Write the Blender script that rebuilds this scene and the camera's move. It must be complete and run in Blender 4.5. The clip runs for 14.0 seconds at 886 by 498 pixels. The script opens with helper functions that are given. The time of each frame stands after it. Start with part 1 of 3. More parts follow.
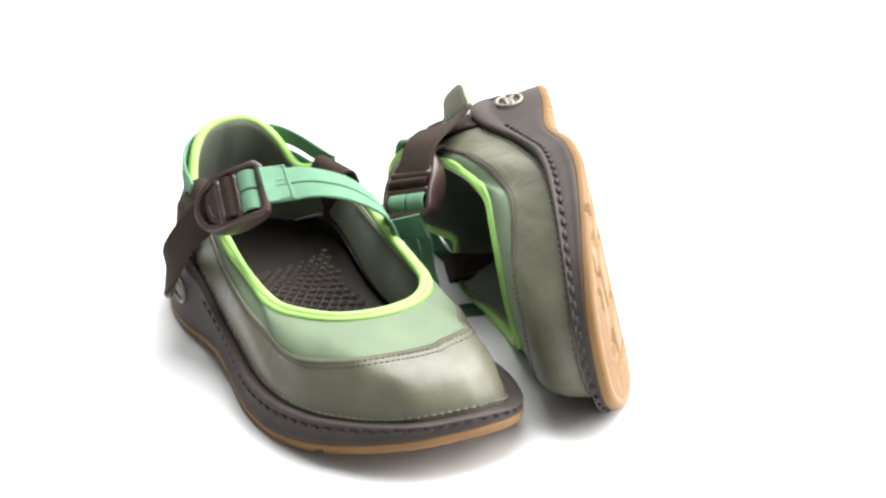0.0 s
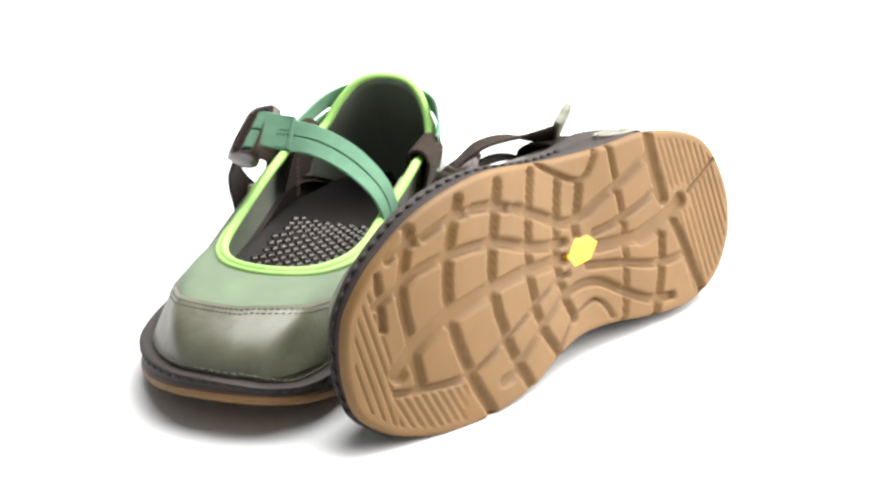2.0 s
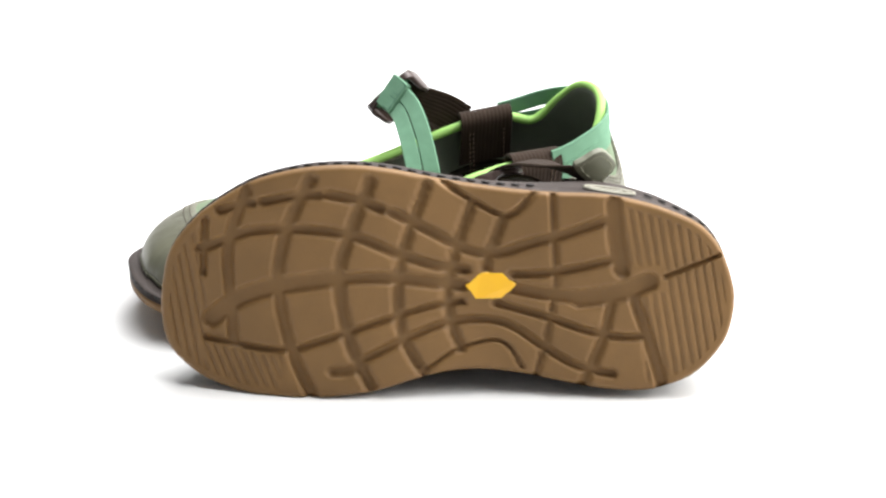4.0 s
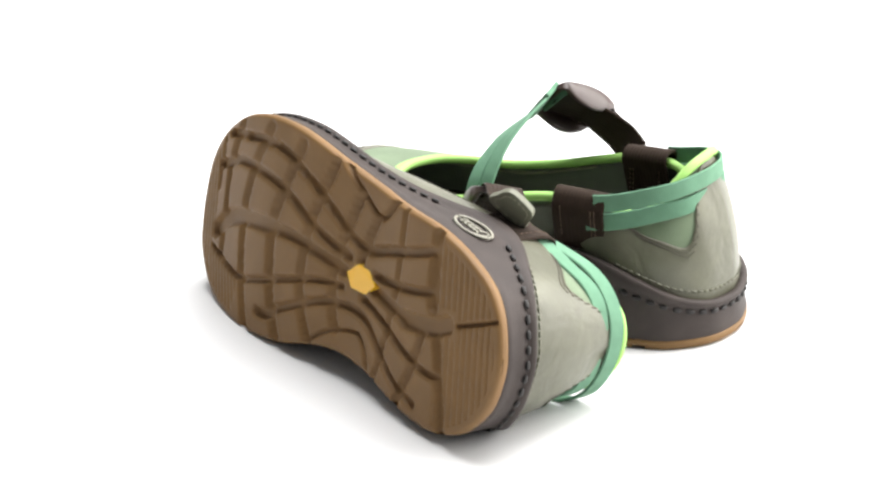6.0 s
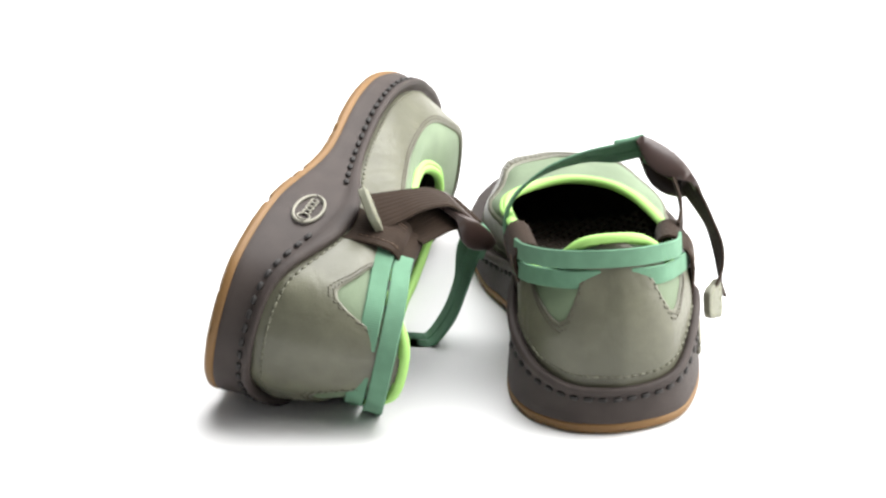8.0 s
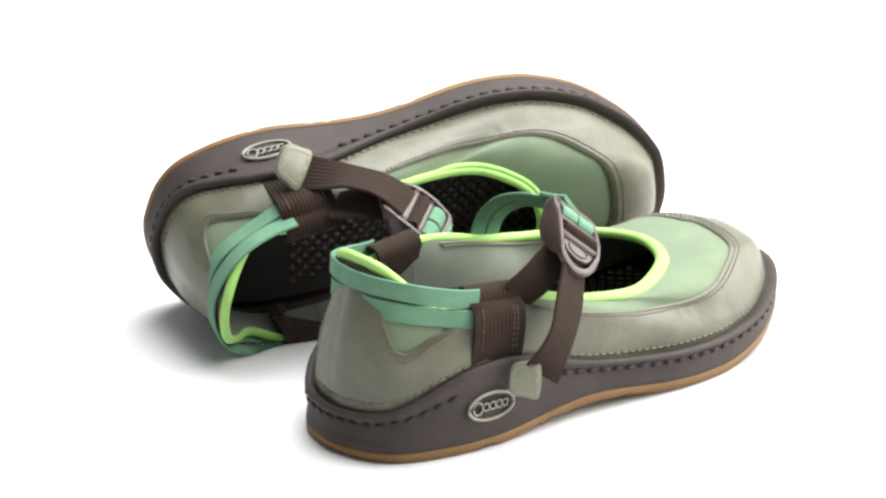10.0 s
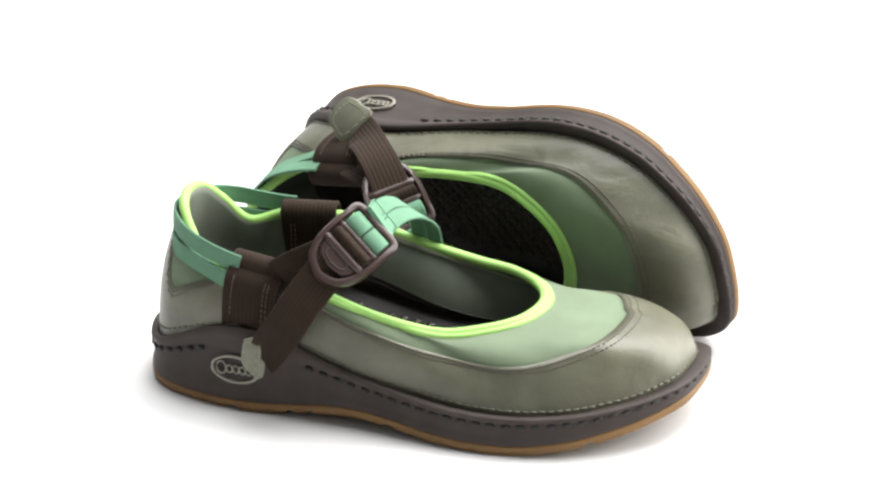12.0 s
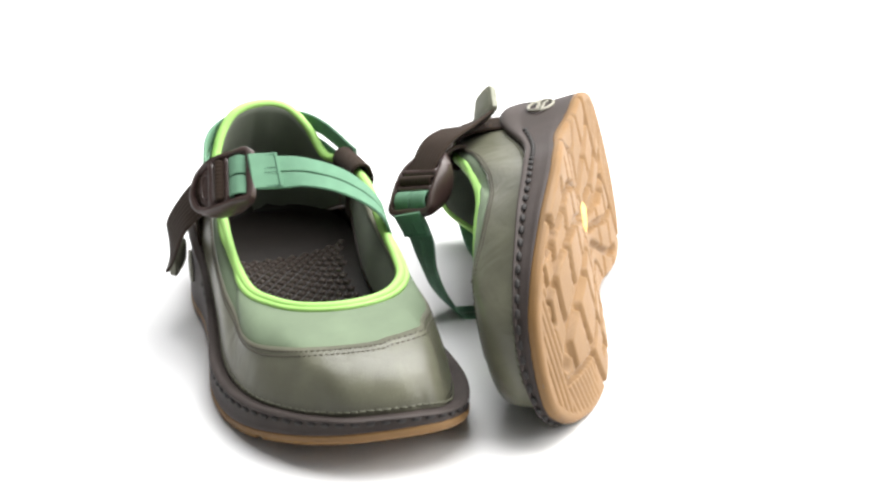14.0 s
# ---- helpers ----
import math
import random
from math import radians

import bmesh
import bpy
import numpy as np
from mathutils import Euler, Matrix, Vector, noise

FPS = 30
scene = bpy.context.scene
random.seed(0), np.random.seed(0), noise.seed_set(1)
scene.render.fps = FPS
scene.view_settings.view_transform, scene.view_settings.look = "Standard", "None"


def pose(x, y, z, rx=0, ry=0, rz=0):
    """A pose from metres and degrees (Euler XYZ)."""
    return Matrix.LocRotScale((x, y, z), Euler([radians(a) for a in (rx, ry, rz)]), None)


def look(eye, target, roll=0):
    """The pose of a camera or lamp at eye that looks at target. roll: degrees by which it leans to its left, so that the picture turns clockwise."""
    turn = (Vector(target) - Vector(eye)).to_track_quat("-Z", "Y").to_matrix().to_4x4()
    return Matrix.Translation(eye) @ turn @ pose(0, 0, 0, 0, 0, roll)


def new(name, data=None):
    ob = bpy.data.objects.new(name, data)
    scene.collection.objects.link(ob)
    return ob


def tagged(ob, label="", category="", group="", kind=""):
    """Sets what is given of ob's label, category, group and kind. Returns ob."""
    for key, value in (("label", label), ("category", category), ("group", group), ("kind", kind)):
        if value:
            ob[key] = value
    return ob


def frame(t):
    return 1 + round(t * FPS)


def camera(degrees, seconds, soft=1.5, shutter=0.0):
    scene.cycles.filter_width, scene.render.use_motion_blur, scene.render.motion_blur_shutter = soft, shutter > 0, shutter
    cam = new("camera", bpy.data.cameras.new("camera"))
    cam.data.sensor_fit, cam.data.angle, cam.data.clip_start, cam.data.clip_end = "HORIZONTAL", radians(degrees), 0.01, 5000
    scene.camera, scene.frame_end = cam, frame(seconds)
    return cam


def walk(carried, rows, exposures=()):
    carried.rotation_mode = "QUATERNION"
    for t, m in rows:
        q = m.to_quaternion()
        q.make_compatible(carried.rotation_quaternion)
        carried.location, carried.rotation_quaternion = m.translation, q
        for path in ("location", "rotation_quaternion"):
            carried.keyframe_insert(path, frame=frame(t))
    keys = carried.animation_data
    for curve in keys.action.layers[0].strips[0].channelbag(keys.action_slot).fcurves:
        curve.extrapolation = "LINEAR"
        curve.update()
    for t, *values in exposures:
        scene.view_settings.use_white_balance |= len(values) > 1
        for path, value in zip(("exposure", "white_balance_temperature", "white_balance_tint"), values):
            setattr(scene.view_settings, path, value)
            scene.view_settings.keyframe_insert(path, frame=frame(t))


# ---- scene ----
cam = camera(17.66, 14.0, soft=2.5)
CAMERA = pose(0, -1.35, 0.6122, 67.183, 0.848, -0.281)
walk(cam, [(0.0, CAMERA), (14.0, CAMERA)], exposures=[(0.0, 0.58), (0.3, 0.36), (0.6, 0.27), (1.5, 0.30), (2.0, 0.36), (2.6, 0.33), (4.3, 0.26), (14.0, 0.26)])

# ---- studio light: a big soft key from the right, a white overhead panel, white surroundings ----
world = bpy.data.worlds.new("studio")
scene.world = world
world.use_nodes = True
world.node_tree.nodes["Background"].inputs[0].default_value = (1.0, 1.0, 1.0, 1)
world.node_tree.nodes["Background"].inputs[1].default_value = 0.2


def softbox(name, eye, target, sx, sy, watts, colour=(1, 1, 1)):
    data = bpy.data.lights.new(name, "AREA")
    data.shape, data.size, data.size_y, data.energy, data.color = "RECTANGLE", sx, sy, watts, colour
    ob = new(name, data)
    ob.matrix_world = look(eye, target)
    return ob


softbox("key_softbox", (1.6, 0.2, 0.95), (0, 0, 0.05), 2.2, 1.9, 82, (1.0, 0.98, 0.95))
softbox("overhead_softbox", (0.3, 0.55, 1.7), (0, 0.1, 0), 1.7, 1.7, 76)


# ---- materials ----
def material(name, colour, rough=0.6, vary=0.15, scale=120.0, bump=0.2, grain=900.0, sheen=0.0, dark=None, coat=0.0, crease=0.0, spec=0.5):
    """A surface with broad mottling, fine grain and a small relief."""
    m = bpy.data.materials.new(name)
    m.use_nodes = True
    nt = m.node_tree
    b = nt.nodes["Principled BSDF"]
    tc = nt.nodes.new("ShaderNodeTexCoord")
    big = nt.nodes.new("ShaderNodeTexNoise")
    big.inputs["Scale"].default_value, big.inputs["Detail"].default_value = scale, 5
    fine = nt.nodes.new("ShaderNodeTexNoise")
    fine.inputs["Scale"].default_value, fine.inputs["Detail"].default_value = grain, 3
    nt.links.new(tc.outputs["Object"], big.inputs["Vector"])
    nt.links.new(tc.outputs["Object"], fine.inputs["Vector"])
    ramp = nt.nodes.new("ShaderNodeValToRGB")
    lo = dark or [c * (1 - vary) for c in colour]
    hi = [min(1, c * (1 + vary)) for c in colour]
    ramp.color_ramp.elements[0].position, ramp.color_ramp.elements[1].position = 0.3, 0.7
    ramp.color_ramp.elements[0].color, ramp.color_ramp.elements[1].color = (*lo, 1), (*hi, 1)
    mix = nt.nodes.new("ShaderNodeMath")
    mix.operation = "MULTIPLY_ADD"
    mix.inputs[1].default_value = 0.07
    nt.links.new(fine.outputs["Fac"], mix.inputs[0])
    sub = nt.nodes.new("ShaderNodeMath")
    sub.operation = "MULTIPLY"
    sub.inputs[1].default_value = 0.65
    nt.links.new(big.outputs["Fac"], sub.inputs[0])
    nt.links.new(sub.outputs[0], mix.inputs[2])
    nt.links.new(mix.outputs[0], ramp.inputs["Fac"])
    nt.links.new(ramp.outputs["Color"], b.inputs["Base Color"])
    b.inputs["Roughness"].default_value = rough
    b.inputs["Sheen Weight"].default_value = sheen
    b.inputs["Specular IOR Level"].default_value = spec
    b.inputs["Coat Weight"].default_value = coat
    b.inputs["Coat Roughness"].default_value = 0.3
    bp = nt.nodes.new("ShaderNodeBump")
    bp.inputs["Strength"].default_value, bp.inputs["Distance"].default_value = bump, 0.0006
    nt.links.new(fine.outputs["Fac"], bp.inputs["Height"])
    if crease:
        soft = nt.nodes.new("ShaderNodeTexNoise")
        soft.inputs["Scale"].default_value, soft.inputs["Detail"].default_value, soft.inputs["Distortion"].default_value = 38, 2, 1.2
        nt.links.new(tc.outputs["Object"], soft.inputs["Vector"])
        wave = nt.nodes.new("ShaderNodeBump")
        wave.inputs["Strength"].default_value, wave.inputs["Distance"].default_value = crease, 0.004
        nt.links.new(soft.outputs["Fac"], wave.inputs["Height"])
        nt.links.new(wave.outputs["Normal"], bp.inputs["Normal"])
    nt.links.new(bp.outputs["Normal"], b.inputs["Normal"])
    return m


def woven(name, colour, pitch, rough=0.85, amount=0.22, across="X"):
    """Webbing: fine ribs across the tape."""
    m = material(name, colour, rough, 0.12, 150, 0.15, 1500, sheen=0.04)
    nt = m.node_tree
    b = nt.nodes["Principled BSDF"]
    b.inputs["Specular IOR Level"].default_value = 0.15
    uv = nt.nodes.new("ShaderNodeUVMap")
    w = nt.nodes.new("ShaderNodeTexWave")
    w.wave_type, w.bands_direction = "BANDS", across
    w.inputs["Scale"].default_value = 0.314 / pitch
    w.inputs["Distortion"].default_value = 0.4
    nt.links.new(uv.outputs["UV"], w.inputs["Vector"])
    bp = nt.nodes.new("ShaderNodeBump")
    bp.inputs["Strength"].default_value, bp.inputs["Distance"].default_value = amount, 0.0005
    nt.links.new(w.outputs["Fac"], bp.inputs["Height"])
    nt.links.new(b.inputs["Normal"].links[0].from_socket, bp.inputs["Normal"])
    nt.links.new(bp.outputs["Normal"], b.inputs["Normal"])
    return m


M_FLOOR = material("white_sweep", (0.7, 0.7, 0.7), 0.6, 0.01, 3, 0.02, 200)
M_RUBBER = material("gum_rubber", (0.198, 0.108, 0.038), 0.55, 0.14, 40, 0.15, 900, spec=0.32)
M_MIDSOLE = material("dark_foam", (0.05, 0.039, 0.035), 0.62, 0.22, 70, 0.25, 1300, spec=0.25)
M_LEATHER = material("grey_green_leather", (0.136, 0.135, 0.094), 0.37, 0.28, 45, 0.25, 1100, crease=0.26, spec=0.42)
M_VAMP = material("green_nubuck", (0.145, 0.196, 0.117), 0.75, 0.16, 60, 0.25, 1300, sheen=0.05)
M_LINING = material("sage_lining", (0.15, 0.168, 0.132), 0.85, 0.1, 90, 0.2, 1500)
M_FOOTBED = material("brown_footbed", (0.0125, 0.0095, 0.0078), 0.5, 0.25, 100, 0.3, 900, spec=0.3)
# footbed diamonds: glossy highlights put into a colour paler than the bed
M_LIT_DOTS = material("footbed_grip_lit", (0.045, 0.035, 0.029), 0.26, 0.1, 100, 0.1, 900, spec=0.5)
M_PIPING = material("lime_piping", (0.33, 0.60, 0.15), 0.65, 0.08, 150, 0.2, 1800)
M_GREEN = woven("green_webbing", (0.13, 0.262, 0.17), 0.0011)
M_BROWN = woven("brown_webbing", (0.027, 0.0165, 0.0105), 0.0022, amount=0.35, across="Y")
M_PLASTIC = material("brown_plastic", (0.046, 0.028, 0.024), 0.33, 0.06, 60, 0.05, 700)
M_TAB = material("tab_leather", (0.175, 0.178, 0.128), 0.5, 0.12, 90, 0.3, 1200)
M_THREAD = material("dark_thread", (0.014, 0.012, 0.011), 0.7, 0.1, 300, 0.2, 2000)
M_BROWN_THREAD = material("brown_thread", (0.11, 0.07, 0.045), 0.7, 0.1, 300, 0.2, 2000)
M_GREEN_THREAD = material("green_thread", (0.05, 0.14, 0.09), 0.7, 0.1, 300, 0.2, 2000)
M_PALE_THREAD = material("pale_thread", (0.29, 0.29, 0.21), 0.7, 0.1, 300, 0.2, 2000)
M_SEAM_THREAD = material("seam_thread", (0.085, 0.075, 0.055), 0.7, 0.2, 300, 0.2, 2000)
M_WELT = material("welt_thread", (0.15, 0.15, 0.105), 0.7, 0.3, 300, 0.2, 2000)
M_YELLOW = material("yellow_insert", (0.85, 0.47, 0.02), 0.35, 0.03, 90, 0.05, 900)
M_BADGE = material("badge_grey", (0.26, 0.25, 0.2), 0.5, 0.08, 100, 0.1, 900)

# ---- setting ----
bm = bmesh.new()
bmesh.ops.create_grid(bm, x_segments=24, y_segments=40, size=1.0)
for v in bm.verts:
    x, y = v.co.x * 2.0, 0.15 + v.co.y * 2.35
    d = max(0.0, y - 1.6)
    v.co = (x, y, 1.3 * d * d)
me = bpy.data.meshes.new("floor")
bm.to_mesh(me)
bm.free()
me.materials.append(M_FLOOR)
for p in me.polygons:
    p.use_smooth = True
tagged(new("floor", me), "seamless white studio sweep under the shoes", "floor", kind="structure")


# ---- shapes of the shoe: a left shoe in millimetres, x from heel to toe, y to the outer side, z up ----
MM = 0.001
N = 144
HALF = N // 2


def lerp_table(x, table):
    return float(np.interp(x, [p[0] for p in table], [p[1] for p in table]))


def spline(points, per=8, closed=False):
    """Catmull-Rom through the points."""
    p = [np.array(q, float) for q in points]
    n = len(p)
    out = []
    for i in range(n if closed else n - 1):
        a, b, c, d = (p[(i + k) % n] if closed else p[min(max(i + k, 0), n - 1)] for k in (-1, 0, 1, 2))
        for j in range(per):
            t = j / per
            out.append(0.5 * (2 * b + (c - a) * t + (2 * a - 5 * b + 4 * c - d) * t * t + (3 * b - a - 3 * c + d) * t ** 3))
    if not closed:
        out.append(p[-1])
    return np.array(out)


def resample(curve, count):
    d = np.concatenate([[0], np.cumsum(np.linalg.norm(np.diff(curve, axis=0), axis=1))])
    u = np.linspace(0, d[-1], count)
    return np.stack([np.interp(u, d, curve[:, k]) for k in range(curve.shape[1])], 1)


# plan of the sole, from the toe along the outer side to the heel and back along the inner side
OUTER = [(282.6, -6.2), (280.5, 11.4), (275.1, 27.0), (261.4, 42.3), (245.9, 52.7), (228.7, 60.8), (205.8, 65.5), (183.0, 65.8), (163.2, 62.7), (138.6, 56.3), (113.8, 51.1), (89.0, 47.7), (64.0, 45.9), (46.3, 42.2), (30.6, 36.8), (14.3, 28.0), (4.6, 15.2), (-0.5, -3.4)]
INNER = [(-0.5, -3.4), (0.2, -15.8), (5.4, -30.5), (19.6, -44.8), (35.1, -50.9), (49.2, -52.5), (69.0, -50.2), (86.8, -46.2), (105.8, -41.9), (124.6, -39.2), (140.4, -39.1), (157.1, -42.0), (175.8, -46.8), (192.9, -48.5), (215.7, -49.2), (236.3, -47.2), (253.5, -42.2), (267.2, -35.4), (279.6, -22.5), (282.6, -6.2)]


def closed_plan():
    whole = spline(OUTER[:-1] + INNER[:-1], 10, True)
    k = 10 * (len(OUTER) - 1)
    first = resample(whole[:k + 1], HALF + 1)
    second = resample(np.vstack([whole[k:], whole[:1]]), HALF + 1)
    return np.vstack([first[:-1], second[:-1]])


PLAN = closed_plan()
_t = np.roll(PLAN, -2, 0) - np.roll(PLAN, 2, 0)
OUT = np.stack([-_t[:, 1], _t[:, 0]], 1) / np.linalg.norm(_t, axis=1)[:, None]
if (OUT[0] @ np.array([1, 0])) < 0:
    OUT = -OUT


def lift(x):
    """How far the underside stands off the ground: toe spring, arch and the worn heel edge."""
    x = np.asarray(x, float)
    toe = 16.1 * np.clip((x - 195) / 83, 0, 1.2) ** 1.6
    arch = 5.0 * np.exp(-((x - 118) / 34.0) ** 2)
    back = 0.5 * np.clip((28 - x) / 28, 0, 1) ** 2
    return toe + arch + back


TOP_OUTER = [(0, 23.5), (6, 24), (14, 27), (22, 31), (30, 35.5), (40, 41), (50, 44), (64, 44.5), (78, 42.5), (92, 37), (112, 29), (135, 24), (165, 20.5), (200, 19.5), (225, 21), (245, 23), (262, 25.5), (275, 27.5), (284, 29)]
TOP_INNER = [(0, 23.5), (6, 24), (14, 27), (22, 30.5), (30, 34.5), (42, 40), (55, 44), (70, 46.5), (90, 47.5), (112, 44), (135, 34), (160, 26), (185, 21.5), (210, 20), (225, 20.3), (245, 20.5), (262, 21), (275, 24.5), (284, 28.5)]


def top_heights():
    h = np.array([lerp_table(PLAN[i, 0], TOP_OUTER if i <= HALF else TOP_INNER) for i in range(N)])
    for _ in range(6):
        h = 0.25 * np.roll(h, 1) + 0.5 * h + 0.25 * np.roll(h, -1)
    return h


TOP = top_heights()

# edge of the opening, from the front along the outer side to the heel and back along the inner side
RIM_OUTER = [(202, 2, 52), (195, 21.5, 51), (179, 33, 49.5), (158, 39, 48.5), (128, 39, 54), (100, 36, 62.5), (78, 32, 69), (57, 28, 71), (42, 25, 68), (30, 18, 81), (23, 8, 90.5), (20.5, -6, 93)]
RIM_INNER = [(20.5, -6, 93), (23, -20, 90.5), (30, -30, 80), (42, -36, 67), (60, -41, 70.5), (85, -42, 71), (105, -42, 68), (130, -39, 61), (160, -37, 54.5), (181, -32, 52.5), (196, -18.5, 51.5)]


def closed_rim():
    whole = spline(RIM_OUTER[:-1] + RIM_INNER, 10, True)
    k = 10 * (len(RIM_OUTER) - 1)
    first = resample(whole[:k + 1], HALF + 1)
    second = resample(np.vstack([whole[k:], whole[:1]]), HALF + 1)
    return np.vstack([first[:-1], second[:-1]])


RIM = closed_rim()


def smooth01(x, a, b):
    t = min(1.0, max(0.0, (x - a) / (b - a)))
    return t * t * (3 - 2 * t)


FLARE = np.array([0.8 + (0.5 if i < HALF else 0.3) * smooth01(PLAN[i, 0], 175, 255) for i in range(N)])


def upper_controls(i):
    x = PLAN[i, 0]
    out = np.array([*OUT[i], 0.0])
    base = np.array([*(PLAN[i] - OUT[i] * (6.2 + 2.6 * smooth01(PLAN[i, 0], 110, 170) - FLARE[i] + (1.0 if i > HALF else 0))), TOP[i] - 1.5])
    rim = RIM[i]
    dz = rim[2] - base[2]
    toe, heel = smooth01(x, 175, 262), 1 - smooth01(x, 15, 70)
    up = 0.55 - 0.03 * toe + 0.03 * heel
    slope = toe * smooth01(-OUT[i][1], 0.55, 1.0)  # the inner side of the toe box leans in
    lean = smooth01(x, 130, 215) * smooth01(OUT[i][1], 0.5, 0.95)  # so does its outer side, less
    tip = toe * smooth01(OUT[i][0], 0.6, 0.95)  # the front stands fuller
    up += 0.30 * tip - 0.26 * slope - 0.13 * lean
    p1 = base + out * (1.0 - 1.5 * heel - 1.2 * toe - 2.0 * lean) + np.array([0, 0, up * dz])
    p2 = rim + out * ((6 if i <= HALF else 2) + 35 * toe + 7 * tip - 25 * slope - 13 * lean - 1 * heel) + np.array([0, 0, 1.0 - 3.0 * toe + 1.0 * tip - 20 * heel])
    return base, p1, p2, rim


CONTROLS = [upper_controls(i) for i in range(N)]


def upper(i, v):
    a, b, c, d = CONTROLS[i % N]
    w = 1 - v
    return a * w ** 3 + 3 * b * w * w * v + 3 * c * w * v * v + d * v ** 3


def upper_normal(i, v):
    du = upper(i + 1, v) - upper(i - 1, v)
    dv = upper(i, min(1, v + 0.02)) - upper(i, max(0, v - 0.02))
    n = np.cross(dv, du)
    n /= np.linalg.norm(n) + 1e-9
    mid = np.array([150 if PLAN[i % N, 0] > 150 else max(40, PLAN[i % N, 0]), 0, 30])
    return n if n @ (upper(i, v) - mid) > 0 else -n


def skin(i, v, off):
    return upper(i, v) + upper_normal(i, v) * off


# seam between the leather band and the green upper: share of the way from sole to rim, by share of the way from toe to heel
SEAM_OUTER = [(0, 0.66), (0.07, 0.65), (0.14, 0.62), (0.20, 0.57), (0.30, 0.53), (0.42, 0.48), (0.55, 0.53), (0.64, 0.72), (0.70, 0.86), (0.76, 0.80), (0.80, 0.62), (0.845, 0.50), (0.875, 0.36), (0.895, 0.30), (0.915, 0.36), (0.93, 0.62), (0.945, 0.92), (0.97, 0.98), (1, 0.98)]
SEAM_INNER = [(0, 0.66), (0.07, 0.68), (0.14, 0.66), (0.20, 0.60), (0.30, 0.54), (0.42, 0.48), (0.55, 0.53), (0.64, 0.72), (0.70, 0.86), (0.76, 0.80), (0.80, 0.62), (0.845, 0.50), (0.875, 0.36), (0.895, 0.30), (0.915, 0.36), (0.93, 0.62), (0.945, 0.92), (0.97, 0.98), (1, 0.98)]


def seam_heights():
    s = np.array([lerp_table(i / HALF if i <= HALF else (N - i) / HALF, SEAM_OUTER if i <= HALF else SEAM_INNER) for i in range(N)])
    for _ in range(3):
        s = 0.25 * np.roll(s, 1) + 0.5 * s + 0.25 * np.roll(s, -1)
    return s


SEAM = seam_heights()
RIGHT_AT = pose(-0.1307, 0.0801, 0.0, 0, 0, -59.55)
LEFT_AT = pose(0.0586, 0.1487, 0.0580, 102.26, 2.65, -83.48)
FLOOR_UP = np.array(LEFT_AT.to_3x3().transposed() @ Vector((0, 0, 1)))
SIDE = 1  # 1 builds a left shoe, -1 a right one


def part(name, verts, faces, mat, parent, label="", smooth=True, uvs=None, sharp=None):
    """One mesh part from millimetres, mirrored for the right shoe, under a thing or part."""
    me = bpy.data.meshes.new(name)
    pts = np.array(verts, float) * MM
    if SIDE < 0:
        pts[:, 1] *= -1
    else:  # the lying shoe's soft side flattens where it meets the floor
        high = pts @ FLOOR_UP + LEFT_AT.translation.z
        pts += FLOOR_UP[None] * np.clip(0.0004 - high, 0, None)[:, None]
    pts = pts.tolist()
    me.from_pydata(pts, [], [tuple(f) if SIDE > 0 else tuple(reversed(f)) for f in faces])
    if uvs is not None:
        layer = me.uv_layers.new(name="UVMap")
        for loop in me.loops:
            layer.data[loop.index].uv = uvs[loop.vertex_index]
    bm = bmesh.new()
    bm.from_mesh(me)
    bmesh.ops.recalc_face_normals(bm, faces=bm.faces)
    bm.to_mesh(me)
    bm.free()
    me.materials.append(mat)
    if smooth:
        me.polygons.foreach_set("use_smooth", [True] * len(me.polygons))
        if sharp:
            me.set_sharp_from_angle(angle=radians(sharp))
    ob = new(name, me)
    ob.parent = parent
    if label:
        tagged(ob, label)
    return ob


def rings(ring_list, close_rows=True, cap_last=False, cap_first=False):
    """Faces over equally long rings of points."""
    n = len(ring_list[0])
    verts = [p for r in ring_list for p in r]
    faces = []
    for r in range(len(ring_list) - 1):
        for i in range(n if close_rows else n - 1):
            j = (i + 1) % n
            faces.append((r * n + i, r * n + j, (r + 1) * n + j, (r + 1) * n + i))
    if cap_first:
        faces.append(tuple(range(n - 1, -1, -1)))
    if cap_last:
        faces.append(tuple(range((len(ring_list) - 1) * n, len(ring_list) * n)))
    return verts, faces


def frames_along(path):
    t = np.gradient(path, axis=0)
    return t / np.linalg.norm(t, axis=1)[:, None]


def ribbon(points, faces_out, width, thick, per=8):
    """A flat tape along a path; faces_out: the way its face looks at each given point. Returns verts, faces, uvs in metres."""
    path = spline(points, per)
    outs = spline(faces_out, per)
    tan = frames_along(path)
    run = np.concatenate([[0], np.cumsum(np.linalg.norm(np.diff(path, axis=0), axis=1))])
    rows, uvs = [], []
    w, h = width / 2, thick / 2
    section = [(-w, 0), (-w + 0.5, h), (0, h * 1.05), (w - 0.5, h), (w, 0), (w - 0.5, -h), (0, -h), (-w + 0.5, -h)]
    for k, p in enumerate(path):
        o = outs[k] - tan[k] * (outs[k] @ tan[k])
        o /= np.linalg.norm(o)
        side = np.cross(tan[k], o)
        rows.append([p + side * a + o * b for a, b in section])
        uvs += [(run[k] * MM, a * MM) for a, b in section]
    verts, faces = rings(rows, True, True, True)
    return verts, faces, uvs


